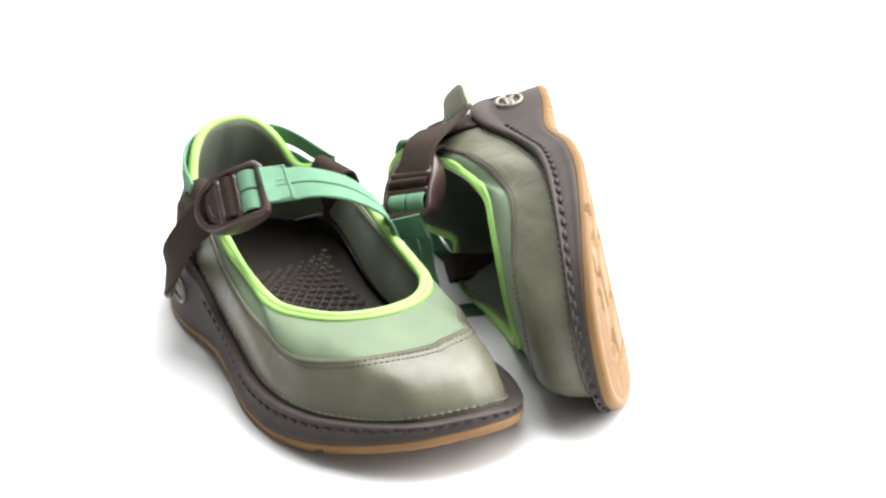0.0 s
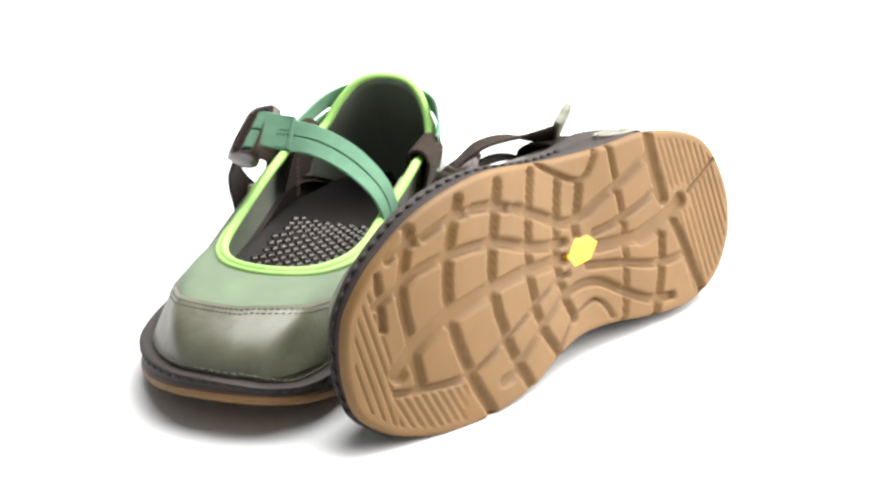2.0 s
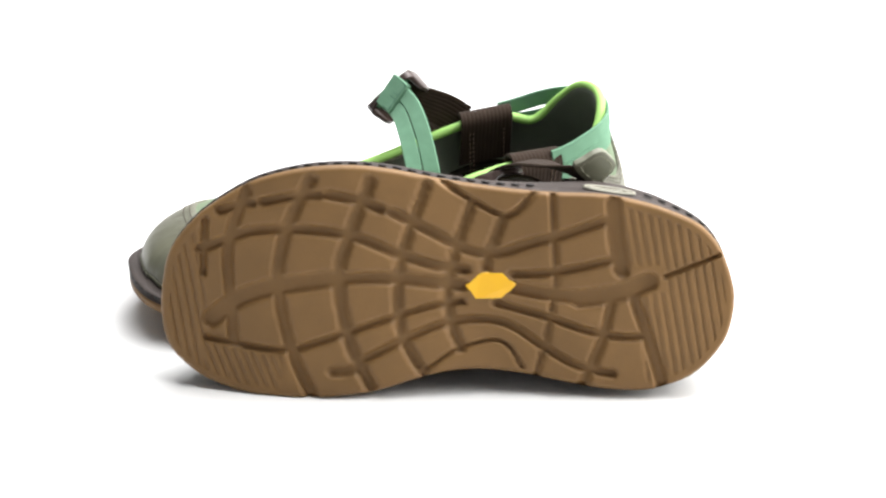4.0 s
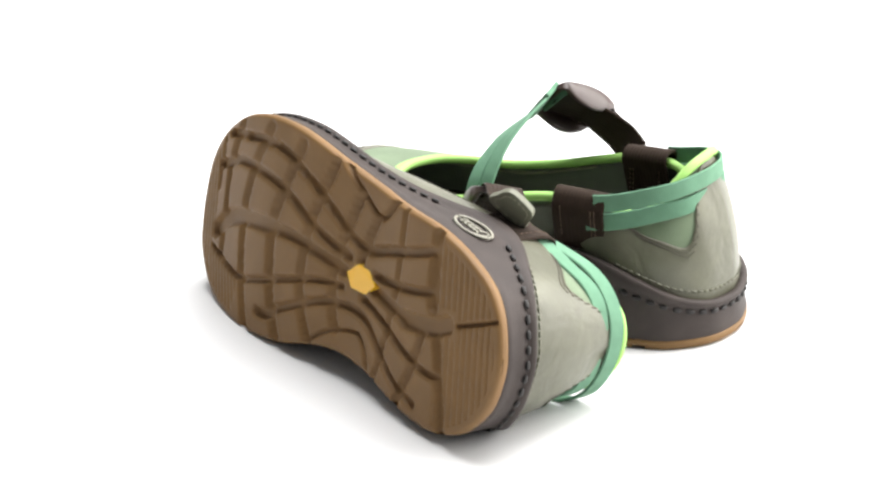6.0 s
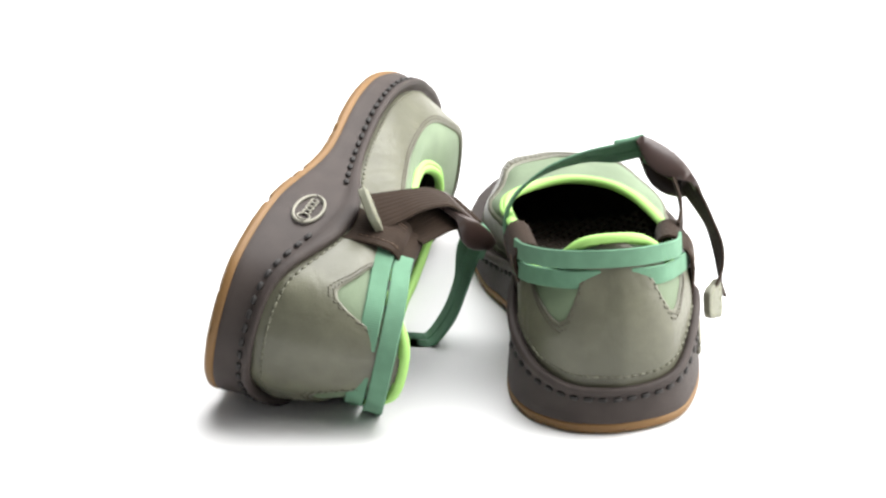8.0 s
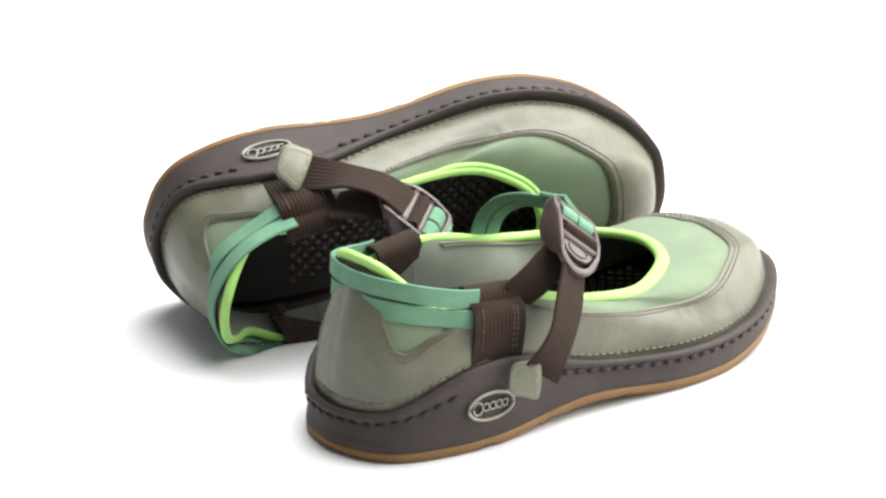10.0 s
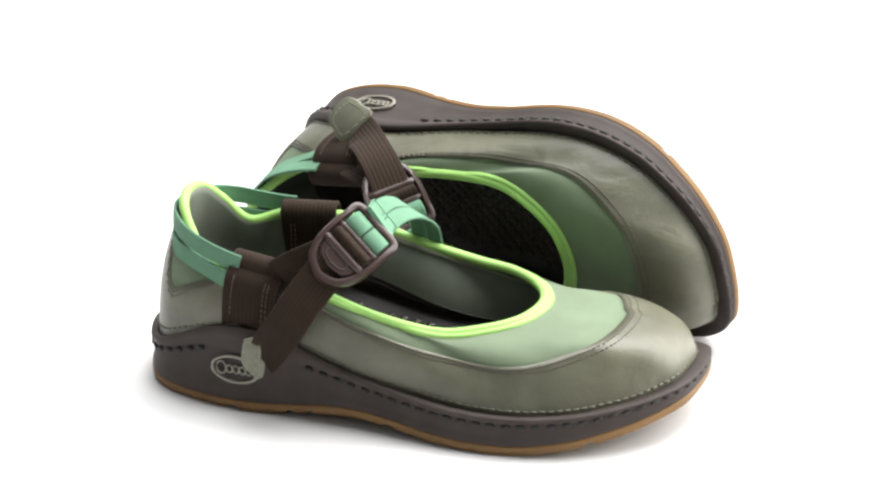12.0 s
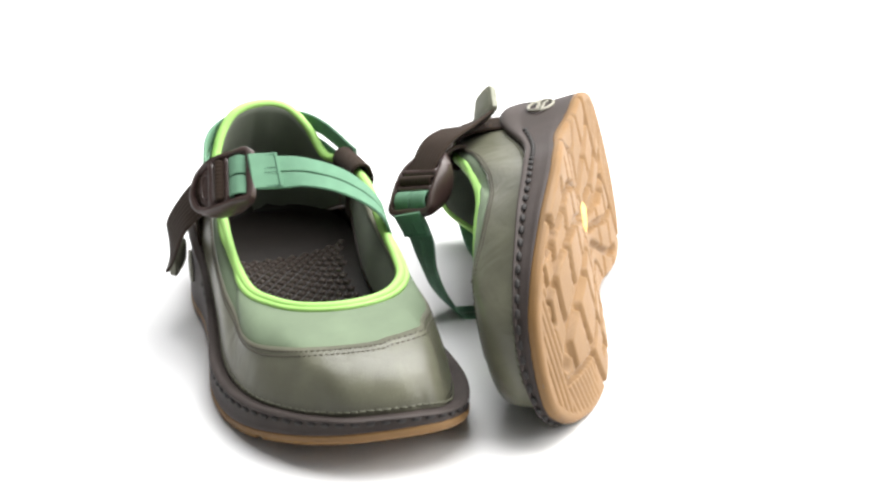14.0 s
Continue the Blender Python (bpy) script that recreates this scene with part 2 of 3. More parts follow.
def tube(path, radius, sides=8, closed=True, flat=1.0):
    """A round cord along a path."""
    path = np.asarray(path, float)
    tan = (np.roll(path, -1, 0) - np.roll(path, 1, 0)) if closed else np.gradient(path, axis=0)
    rows = []
    up = np.array([0, 0, 1.0])
    for k, p in enumerate(path):
        t = tan[k] / np.linalg.norm(tan[k])
        a = np.cross(t, up)
        if np.linalg.norm(a) < 0.05:
            a = np.cross(t, np.array([1.0, 0, 0]))
        a /= np.linalg.norm(a)
        b = np.cross(a, t)
        rows.append([p + (a * math.cos(q) + b * math.sin(q) * flat) * radius for q in (2 * math.pi * j / sides for j in range(sides))])
    if closed:
        rows.append(rows[0])
    return rings(rows, True, not closed, not closed)


def join(pieces):
    verts, faces = [], []
    for v, f in pieces:
        base = len(verts)
        verts += list(v)
        faces += [tuple(base + k for k in q) for q in f]
    return verts, faces


def dash(p, along, out, length, width, height):
    """One small stitch: a low rounded bar."""
    p, a, o = (np.array(q, float) for q in (p, along, out))
    a = a / np.linalg.norm(a)
    o = o - a * (o @ a)
    o = o / np.linalg.norm(o)
    s = np.cross(a, o)
    rows = []
    for u, k in ((-0.5, 0.35), (-0.3, 1), (0.3, 1), (0.5, 0.35)):
        rows.append([p + a * length * u + s * width * k * x * 0.5 + o * height * y * k for x, y in ((-1, -0.3), (-0.6, 0.8), (0.6, 0.8), (1, -0.3))])
    return rings(rows, True, True, True)


# ---- tread of the outsole: centre lines of the grooves and their widths ----
GROOVES = [
    (5.0, [(260.5, 26.7), (247.8, 30.8), (234.5, 35.3), (214.7, 35.8), (196.1, 34), (178.1, 29), (161.5, 20.8), (144.2, 14.4), (130.2, 11.3)]),
    (9.0, [(257, -8.5), (242, 1.8), (222, 7.6), (196.9, 10)]),
    (6.0, [(204, 9.9), (173.1, 9.9), (149.9, 6.5), (132.2, 3.3)]),
    (3.2, [(260, -17.6), (242.9, -21.3), (219.5, -24.4), (196.6, -19), (172.9, -12.2), (150.7, -6.5), (132.1, -4.7)]),
    (4.6, [(249.1, 45.9), (240.2, 48.2), (232.4, 49.4)]),
    (4.6, [(226.8, 49.6), (213.8, 51.9), (199.2, 52.1)]),
    (5.0, [(194.2, 52.1), (181.3, 49), (169.4, 43.9)]),
    (5.0, [(163.6, 41.8), (144.3, 30.5), (127.2, 20.4), (112.6, 18.6), (97.5, 22.7), (80.4, 26.7), (63.1, 31.8), (57, 33.8)]),
    (5.0, [(197.5, -36.1), (190.5, -36.1), (185.5, -34.1)]),
    (4.2, [(180.6, -30.1), (165, -23.3), (144.9, -15.7), (124.9, -13.7), (109.2, -17.4), (95.1, -27.5), (77.9, -38.5), (60.5, -43.4)]),
    (4.0, [(106.3, 7.7), (92.4, 7.6), (75.2, 9.7), (58.9, 12.8)]),
    (6.5, [(106.3, 0.6), (92.3, -2.4), (72, -5.4)]),
    (9.0, [(75.1, -5.4), (54.7, -3.3), (40.7, 1.7)]),
    (3.8, [(115.5, -6.5), (92.2, -13.5), (71.9, -21.4), (54.6, -25.3), (45.5, -25.3)]),
    (3.5, [(256.5, 40.8), (259.3, 14.6)]),
    (5.5, [(234.7, 55.4), (245.6, 28.9), (246.4, 3.7), (246.2, -19.4)]),
    (5.5, [(202.4, 60.1), (215.8, 35.8), (222, 8.6), (217.3, -24.3), (208.7, -48.2)]),
    (5.5, [(173.4, 58), (186.1, 30), (191.9, 10), (188.6, -21.1), (179.5, -44.1)]),
    (4.5, [(146.4, 54.6), (158.6, 25.7), (163.3, 2.7), (162.1, -20.3), (153.4, -38.6)]),
    (4.5, [(125.3, 43.6), (133.4, 23.4), (139.2, 3.3), (138.1, -15.8), (134, -27.8)]),
    (4.5, [(110.6, 34.7), (117.8, 18.6), (119.8, 11.5)]),
    (2.4, [(85.6, 47.7), (85.4, 19.6), (86.3, 0.6), (92.1, -25.5), (97.9, -43.5)]),
    (7.5, [(56.1, 40.8), (56, 25.8), (53.8, 7.8)]),
    (4.5, [(59.8, -9.3), (64.7, -26.4), (75.8, -49.5)]),
    (5.5, [(47.7, -8.3), (42.5, -25.3), (36.3, -50.3)]),
    (1.4, [(151.5, -37.6), (137, -28.8), (118.5, -24.6), (110.2, -28.5), (105, -38.4)]),
    (2.6, [(138.6, 55.5), (126.4, 46.6), (107.6, 36.7), (94.7, 47.7)]),
    (1.8, [(32.7, 3.7), (6.1, 13)]),
]


def near_lines(px, py, line):
    """Distance from the points to a polyline."""
    best = np.full(px.shape, 1e9)
    for (ax, ay), (bx, by) in zip(line[:-1], line[1:]):
        dx, dy = bx - ax, by - ay
        t = np.clip(((px - ax) * dx + (py - ay) * dy) / (dx * dx + dy * dy + 1e-9), 0, 1)
        best = np.minimum(best, np.hypot(px - ax - t * dx, py - ay - t * dy))
    return best


def tread_depth(px, py):
    depth = np.zeros(px.shape)
    for width, pts in GROOVES:
        d = near_lines(px, py, spline(pts, 5))
        depth = np.maximum(depth, 3.4 * np.clip((width / 2 + 0.6 - d) / 1.2, 0, 1))
    edge = near_lines(px, py, np.vstack([PLAN, PLAN[:1]]))
    # fine ribs across the heel, the tip and the inner side of the ball
    heel = (px < 50 + 0.12 * py) & ~((np.abs(py - 3) < 7) & (px > 34))
    tip = px > 259
    ball = (px > 219 - 0.3 * (py + 22)) & (px < 262) & (py < -20 + 0.2 * (px - 241))
    slant = np.where(ball, px - 0.35 * py, px - 0.12 * py)
    rib = 0.5 + 0.5 * np.cos(slant * 2 * np.pi / 4.4)
    ribs = (heel | tip | ball) & (edge > 4.5)
    depth = np.where(ribs, np.maximum(depth, 0.9 * np.clip(rib * 2.2 - 1.2, 0, 1)), depth)
    r = 2.4
    e = np.clip(1 - edge / r, 0, 1)
    return depth + r * (1 - np.sqrt(1 - e * e))


def build_outsole(parent):
    nx, ny = 300, 112
    k = np.arange(nx) / (nx - 1)
    lo_x, hi_x = PLAN[:, 0].min() + 0.05, PLAN[:, 0].max() - 0.05
    # stations closer together at the two rounded ends
    xs = lo_x + (hi_x - lo_x) * (k - 0.11 * np.sin(2 * np.pi * k) / (2 * np.pi) * 8 * 0.9)
    a, b = PLAN[:HALF + 1], np.vstack([PLAN[HALF:], PLAN[:1]])
    y_out = np.interp(xs, a[::-1, 0], a[::-1, 1])
    y_in = np.interp(xs, b[:, 0], b[:, 1])
    v = np.linspace(-1, 1, ny)
    v = np.sign(v) * (1 - (1 - np.abs(v)) ** 1.12)
    X = np.repeat(xs[:, None], ny, 1)
    Y = (y_out + y_in)[:, None] / 2 + (y_out - y_in)[:, None] / 2 * v[None]
    Z = lift(X) + tread_depth(X, Y)
    verts = np.stack([X, Y, Z], 2).reshape(-1, 3).tolist()
    faces = [(i * ny + j, i * ny + j + 1, (i + 1) * ny + j + 1, (i + 1) * ny + j) for i in range(nx - 1) for j in range(ny - 1)]
    wall = []
    for rise, inset in ((2.3, 0.1), (4.2, 0.0), (5.2, 0.4), (5.3, 4.0)):
        q = PLAN - OUT * inset
        wall.append([(x, y, float(lift(x)) + rise) for x, y in q])
    w_verts, w_faces = rings(wall)
    verts, faces = join([(verts, faces), (w_verts, w_faces)])
    return part("outsole", verts, faces, M_RUBBER, parent, "tan gum rubber outsole with flowing grooves and ribs")


def midsole_point(i, share, off):
    x, y = PLAN[i % N] + OUT[i % N] * (off + FLARE[i % N] * min(1.0, max(0.0, share)))
    z0 = float(lift(PLAN[i % N, 0])) + 5.0
    return (x, y, z0 + (TOP[i % N] - z0) * share)


def build_midsole(parent):
    profile = [(0, -0.6), (0.06, -0.2), (0.2, -0.9), (0.45, -1.8), (0.62, -1.9), (0.68, -2.3), (0.74, -2.3), (0.79, -1.5), (0.9, -0.8), (0.97, -1.1), (1.0, -2.2), (1.0, -4.6), (0.93, -5.4), (0.9, -10)]
    ring_list = [[midsole_point(i, s, o) for i in range(N)] for s, o in profile]
    verts, faces = rings(ring_list)
    mid = part("midsole", verts, faces, M_MIDSOLE, parent, "dark brown-grey foam midsole raised at the arch")
    pieces, pale = [], []
    per = np.linalg.norm(np.roll(PLAN, -1, 0) - PLAN, axis=1).sum()
    count = int(per / 7.2)
    for k in range(count):
        f = k * N / count
        i = int(f)
        if not (46 < PLAN[i, 0] < 92):
            a = np.array(midsole_point(i, 0.71, -1.4))
            b = np.array(midsole_point(i + 1, 0.71, -1.4))
            p = a + (b - a) * (f - i)
            pieces.append(dash(p, b - a, (*OUT[i], 0.1), 4.6, 2.7, 0.9))
    v, f = join(pieces)
    tagged(part("stitching", v, f, M_THREAD, mid, "dark waxed stitching"), kind="stuff")
    for k in range(int(per / 4.2)):
        f = k * N / int(per / 4.2)
        i = int(f)
        if not (50 < PLAN[i, 0] < 90):
            a, b = skin(i, 0.05, 1.1), skin(i + 1, 0.05, 1.1)
            pale.append(dash(a + (b - a) * (f - i), b - a, (*OUT[i], 0.6), 3.2, 1.4, 0.6))
    v, f = join(pale)
    tagged(part("welt_stitching", v, f, M_WELT, mid, "grey-green welt stitching"), kind="stuff")
    return mid


def build_uppers(parent):
    steps = 14

    def band(lo, hi, first, last, offset, roll):
        cols = []
        for i in range(first, last + 1):
            k = i % N
            a, b = lo[k], hi[k]
            col = [skin(k, a + (b - a) * j / steps, offset) for j in range(steps + 1)]
            col.append(skin(k, b, roll))
            cols.append(col)
        verts = [p for c in cols for p in c]
        m = steps + 2
        faces = [(c * m + j, (c + 1) * m + j, (c + 1) * m + j + 1, c * m + j + 1) for c in range(len(cols) - 1) for j in range(m - 1)]
        return verts, faces

    zero, one = np.zeros(N), np.ones(N)
    cut_a, cut_b = int(HALF * 0.735), int(N - HALF * 0.735)
    v, f = band(zero, SEAM, cut_b - N, cut_a, 1.0, -0.3)
    part("leather_band", v, f, M_LEATHER, parent, "smooth grey-green leather toe and side band")
    v, f = band(zero, SEAM, cut_a, cut_b, 1.0, -0.3)
    part("heel_counter", v, f, M_LEATHER, parent, "smooth grey-green leather heel counter")
    v, f = band(np.maximum(SEAM - 0.06, 0), one, 0, N, 0.0, -1.2)
    part("vamp", v, f, M_VAMP, parent, "soft green nubuck upper")
    v, f = band(zero + 0.02, one, 0, N, -2.4, -1.0)
    lining = part("lining", v, f, M_LINING, parent, "sage grey fabric lining")
    pieces = []
    for i in [q for q in range(N) if 95 < RIM[q, 0] < 205]:
        for g in (0.0, 0.5):
            for height in (0.66, 0.60):
                p, q = skin(i, height, -3.1), skin(i + 1, height, -3.1)
                pieces.append(dash(p + (q - p) * g, q - p, -upper_normal(i, height), 2.2, 0.9, 1.0))
    v, f = join(pieces)
    tagged(part("lining_stitching", v, f, M_PALE_THREAD, lining, "double row of lining stitches"), kind="stuff")
    cord = [upper(i, 1.0) + np.array([0, 0, 0.3]) for i in range(N)]
    edge = []
    for i in range(N):
        d = upper(i, 0.9) - upper(i, 1.0)
        k = smooth01(RIM[i, 0], 92, 112)
        edge.append(upper(i, 1.0) + d / np.linalg.norm(d) * (1.2 + 1.8 * k) + upper_normal(i, 0.95) * (0.7 * k - 0.6))
    v, f = join([tube(cord, 2.5, 10), tube(edge, 1.7, 8)])
    part("piping", v, f, M_PIPING, parent, "bright lime green piping round the opening")
    # stitches beside the seam
    pieces = []
    for k in range(2 * N):
        i, g = k // 2, (k % 2) * 0.5
        s0, s1 = SEAM[i], SEAM[(i + 1) % N]
        if s0 > 0.93:
            continue
        for drop in (0.035, 0.075):
            a, b = skin(i, s0 - drop, 1.1), skin(i + 1, s1 - drop, 1.1)
            pieces.append(dash(a + (b - a) * g, b - a, upper_normal(i, s0), 1.9, 0.6, 0.35))
    v, f = join(pieces)
    tagged(part("seam_stitching", v, f, M_SEAM_THREAD, parent, "double row of grey seam stitches"), kind="stuff")


def build_footbed(parent):
    nx, ny = 90, 34
    k = np.arange(nx) / (nx - 1)
    inner = PLAN - OUT * 8.0
    lo_x, hi_x = inner[:, 0].min() + 0.3, inner[:, 0].max() - 0.3
    xs = lo_x + (hi_x - lo_x) * k
    a, b = inner[:HALF + 1], np.vstack([inner[HALF:], inner[:1]])
    y_out, y_in = np.interp(xs, a[::-1, 0], a[::-1, 1]), np.interp(xs, b[:, 0], b[:, 1])
    verts = []
    for i in range(nx):
        for j in range(ny):
            v = -1 + 2 * j / (ny - 1)
            y = (y_out[i] + y_in[i]) / 2 + (y_out[i] - y_in[i]) / 2 * v
            z = lerp_table(xs[i], [(0, 27), (40, 24), (90, 25), (150, 17), (210, 15), (280, 22)])
            z += 5.5 * abs(v) ** 3 + (5 * max(0, -v) ** 2 * math.exp(-((xs[i] - 100) / 40) ** 2))
            verts.append((xs[i], y, z))
    faces = [(i * ny + j, i * ny + j + 1, (i + 1) * ny + j + 1, (i + 1) * ny + j) for i in range(nx - 1) for j in range(ny - 1)]
    bed = part("footbed", verts, faces, M_FOOTBED, parent, "dark brown moulded footbed with a dotted grip pattern")
    dots = []
    for i in range(46):
        for j in range(-10, 11):
            x, y = 74 + i * 3.4, j * 6.8 + (i % 2) * 3.4
            hi = float(np.interp(x, a[::-1, 0], a[::-1, 1])) - 7
            lo = float(np.interp(x, b[:, 0], b[:, 1])) + 7
            if lo < y < hi:
                v = (y - (hi + lo) / 2) / ((hi - lo) / 2 + 7)
                z = lerp_table(x, [(40, 24), (90, 25), (150, 17), (210, 15), (280, 22)]) + 5.5 * abs(v) ** 3 + 5 * max(0, -v) ** 2 * math.exp(-((x - 100) / 40) ** 2)
                lowr = [(x + dx * 3.0, y + dy * 3.0, z - 0.4) for dx, dy in ((1, 0), (0, 1), (-1, 0), (0, -1))]
                mid = [(x + dx * 2.3, y + dy * 2.3, z + 0.8) for dx, dy in ((1, 0), (0, 1), (-1, 0), (0, -1))]
                top = [(x + dx * 1.2, y + dy * 1.2, z + 1.4) for dx, dy in ((1, 0), (0, 1), (-1, 0), (0, -1))]
                dots.append(rings([lowr, mid, top], True, True))
    v, f = join(dots)
    # the diamonds' paler colour stands in for light they catch
    tagged(part("grip_dots", v, f, M_LIT_DOTS, bed, "small raised grip diamonds", smooth=False), kind="stuff")
    return bed


def build_badges(parent, outsole):
    # yellow six-sided insert under the arch
    hexagon = [(130.2, 3.3), (123, 9.4), (111.5, 9.1), (105.3, 2.6), (112.4, -4.2), (126, -3.9)]
    c = np.mean(hexagon, axis=0)
    rows = []
    for shrink, z in ((1.0, 3.4), (1.0, 0.5), (0.93, 0.0)):
        rows.append([(*(c + (np.array(q) - c) * shrink), float(lift(q[0])) + z) for q in hexagon])
    v, f = rings(rows, True, True, True)
    part("sole_badge", v, f, M_YELLOW, outsole, "yellow six-sided rubber insert", smooth=False)
    # oval badge on the outer side of the midsole
    i = min(range(HALF), key=lambda q: abs(PLAN[q, 0] - 58))
    p = np.array(midsole_point(i, 0.5, -1.4))
    p[2] = 22.0
    along = np.array([*(PLAN[i - 2] - PLAN[i + 2]), 0])
    along /= np.linalg.norm(along)
    out, up = np.array([*OUT[i], 0.0]), np.array([0, 0, 1.0])
    ring = [p + along * 12.5 * math.cos(q) + up * 6.8 * math.sin(q) + out * 0.4 for q in (2 * math.pi * k / 40 for k in range(40))]
    pieces = [tube(ring, 0.85, 6)]
    for x, w in ((-7.5, 2.6), (-3.0, 1.6), (0.6, 1.6), (4.2, 1.6), (7.6, 1.5)):
        loop = [p + along * (x + w * math.cos(q)) + up * (w * 1.25 * math.sin(q)) + out * 0.4 for q in (2 * math.pi * k / 14 for k in range(14))]
        pieces.append(tube(loop, 0.55, 5))
    v, f = join(pieces)
    part("oval_badge", v, f, M_BADGE, parent, "raised pale oval badge")


def tape(path, side, outs, width, thick):
    """A flat tape with one fixed direction across."""
    rows, uvs, run = [], [], 0.0
    w, h = width / 2, thick / 2
    section = [(-w, 0), (-w + 0.5, h), (0, h * 1.05), (w - 0.5, h), (w, 0), (w - 0.5, -h), (0, -h), (-w + 0.5, -h)]
    for k, p in enumerate(path):
        run += np.linalg.norm(path[k] - path[k - 1]) if k else 0
        rows.append([p + side * a + outs[k] * b for a, b in section])
        uvs += [(run * MM, a * MM) for a, b in section]
    verts, faces = rings(rows, True, True, True)
    return verts, faces, uvs


def build_loops(parent):
    """Brown webbing loops over the rim beside the heel, inside and out."""
    for x0, lateral in ((68, True), (72, False)):
        cand = range(1, HALF) if lateral else range(HALF + 1, N)
        i = min(cand, key=lambda q: abs(RIM[q, 0] - x0))
        side = RIM[i + 3] - RIM[i - 3]
        side /= np.linalg.norm(side)
        out = np.array([-side[1], side[0], 0])
        out *= (1 if lateral else -1) * np.sign(out[1])
        out /= np.linalg.norm(out)
        top = RIM[i] + np.array([0, 0, 0.5])
        path, outs = [], []
        low = upper(i, 0.0)
        for v_ in (-0.12, 0.0, 0.2, 0.4, 0.6, 0.8):
            p = upper(i, max(v_, 0)) + out * (2.8 + 2.8 * min(1.0, 2 * max(v_, 0))) + np.array([0, 0, 40 * min(v_, 0)])
            path.append(p + (side * ((RIM[i] - p) @ side)))
            outs.append(out)
        for q in np.radians([0, 30, 60, 90, 120, 150, 180]):
            o = out * math.cos(q) + np.array([0, 0, math.sin(q)])
            path.append(top + o * 5.4)
            outs.append(o)
        for drop in (6, 12, 18, 25):
            path.append(top - out * (5.0 - drop * 0.28) - np.array([0, 0, drop]))
            outs.append(-out)
        v, f, uv = tape(path, side, outs, 29, 1.8)
        loop = part("webbing_loop", v, f, M_BROWN, parent, "dark brown ribbed webbing loop", uvs=uv, sharp=40)
        pieces = []
        for w in (-9.5, -7.5, 9.5):
            for k in (2, 3, 4):
                for g in (0.0, 0.33, 0.66):
                    p = path[k] + (path[k + 1] - path[k]) * g + side * w + outs[k] * 0.95
                    pieces.append(dash(p, path[k + 1] - path[k], outs[k], 1.8, 0.6, 0.4))
            for g in range(9):
                p = path[13] + np.array([0, 0, -2.6 * g]) + side * w + outs[13] * 1.0
                pieces.append(dash(p, (0, 0, 1), outs[13], 1.7, 0.6, 0.4))
        v, f = join(pieces)
        tagged(part("loop_stitching", v, f, M_BROWN_THREAD, loop, "brown bartack stitches"), kind="stuff")


def build_heel_straps(parent):
    def around(z_side, z_back, lo, hi, off_side, off_back, tuck=None):
        pts = []
        for k in range(lo, hi + 1):
            share = min(1.0, max(0.0, (upper(k, 0.85)[0] - 12) / 45))
            z = z_back + (z_side - z_back) * share
            v_ = min(np.linspace(0.2, 1.0, 80), key=lambda q: abs(upper(k, q)[2] - z))
            p = upper(k, v_)
            n = np.array([*OUT[k % N], 0.0])
            off = off_back + (off_side - off_back) * share + (1.2 if v_ > 0.95 else 0)
            if tuck is not None:  # the end dives under the heel counter
                off = -0.5 + (off + 0.5) * min(1.0, abs(k - tuck) / 3.5)
            p = p + n * off
            pts.append(np.array([p[0], p[1], z]))
        pts = np.array(pts)
        for _ in range(8):
            pts[1:-1] = 0.25 * pts[:-2] + 0.5 * pts[1:-1] + 0.25 * pts[2:]
        t = frames_along(pts)
        outs = np.stack([t[:, 1], -t[:, 0], 0.08 + 0 * t[:, 0]], 1)
        if outs[len(outs) // 2] @ (pts[len(pts) // 2] - np.array([60, -5, 60])) < 0:
            outs[:, :2] *= -1
        return ribbon(pts, outs, 9.3, 1.5, 3)

    a = min(k for k in range(HALF // 2, HALF) if upper(k, 0.85)[0] < 61)
    b = max(k for k in range(HALF, HALF + HALF // 2) if upper(k, 0.85)[0] < 65)
    v, f, uv = around(73.5, 87, a, b, 4.0, 3.6)
    part("heel_strap", v, f, M_GREEN, parent, "green webbing strap round the heel", uvs=uv, sharp=40)
    for lo, hi, end in ((a, HALF - 2, HALF - 2), (HALF + 2, b, HALF + 2)):
        v, f, uv = around(62.8, 76.8, lo, hi, 3.0, 2.3, end)
        part("heel_strap", v, f, M_GREEN, parent, "lower green webbing strap beside the heel", uvs=uv, sharp=40)


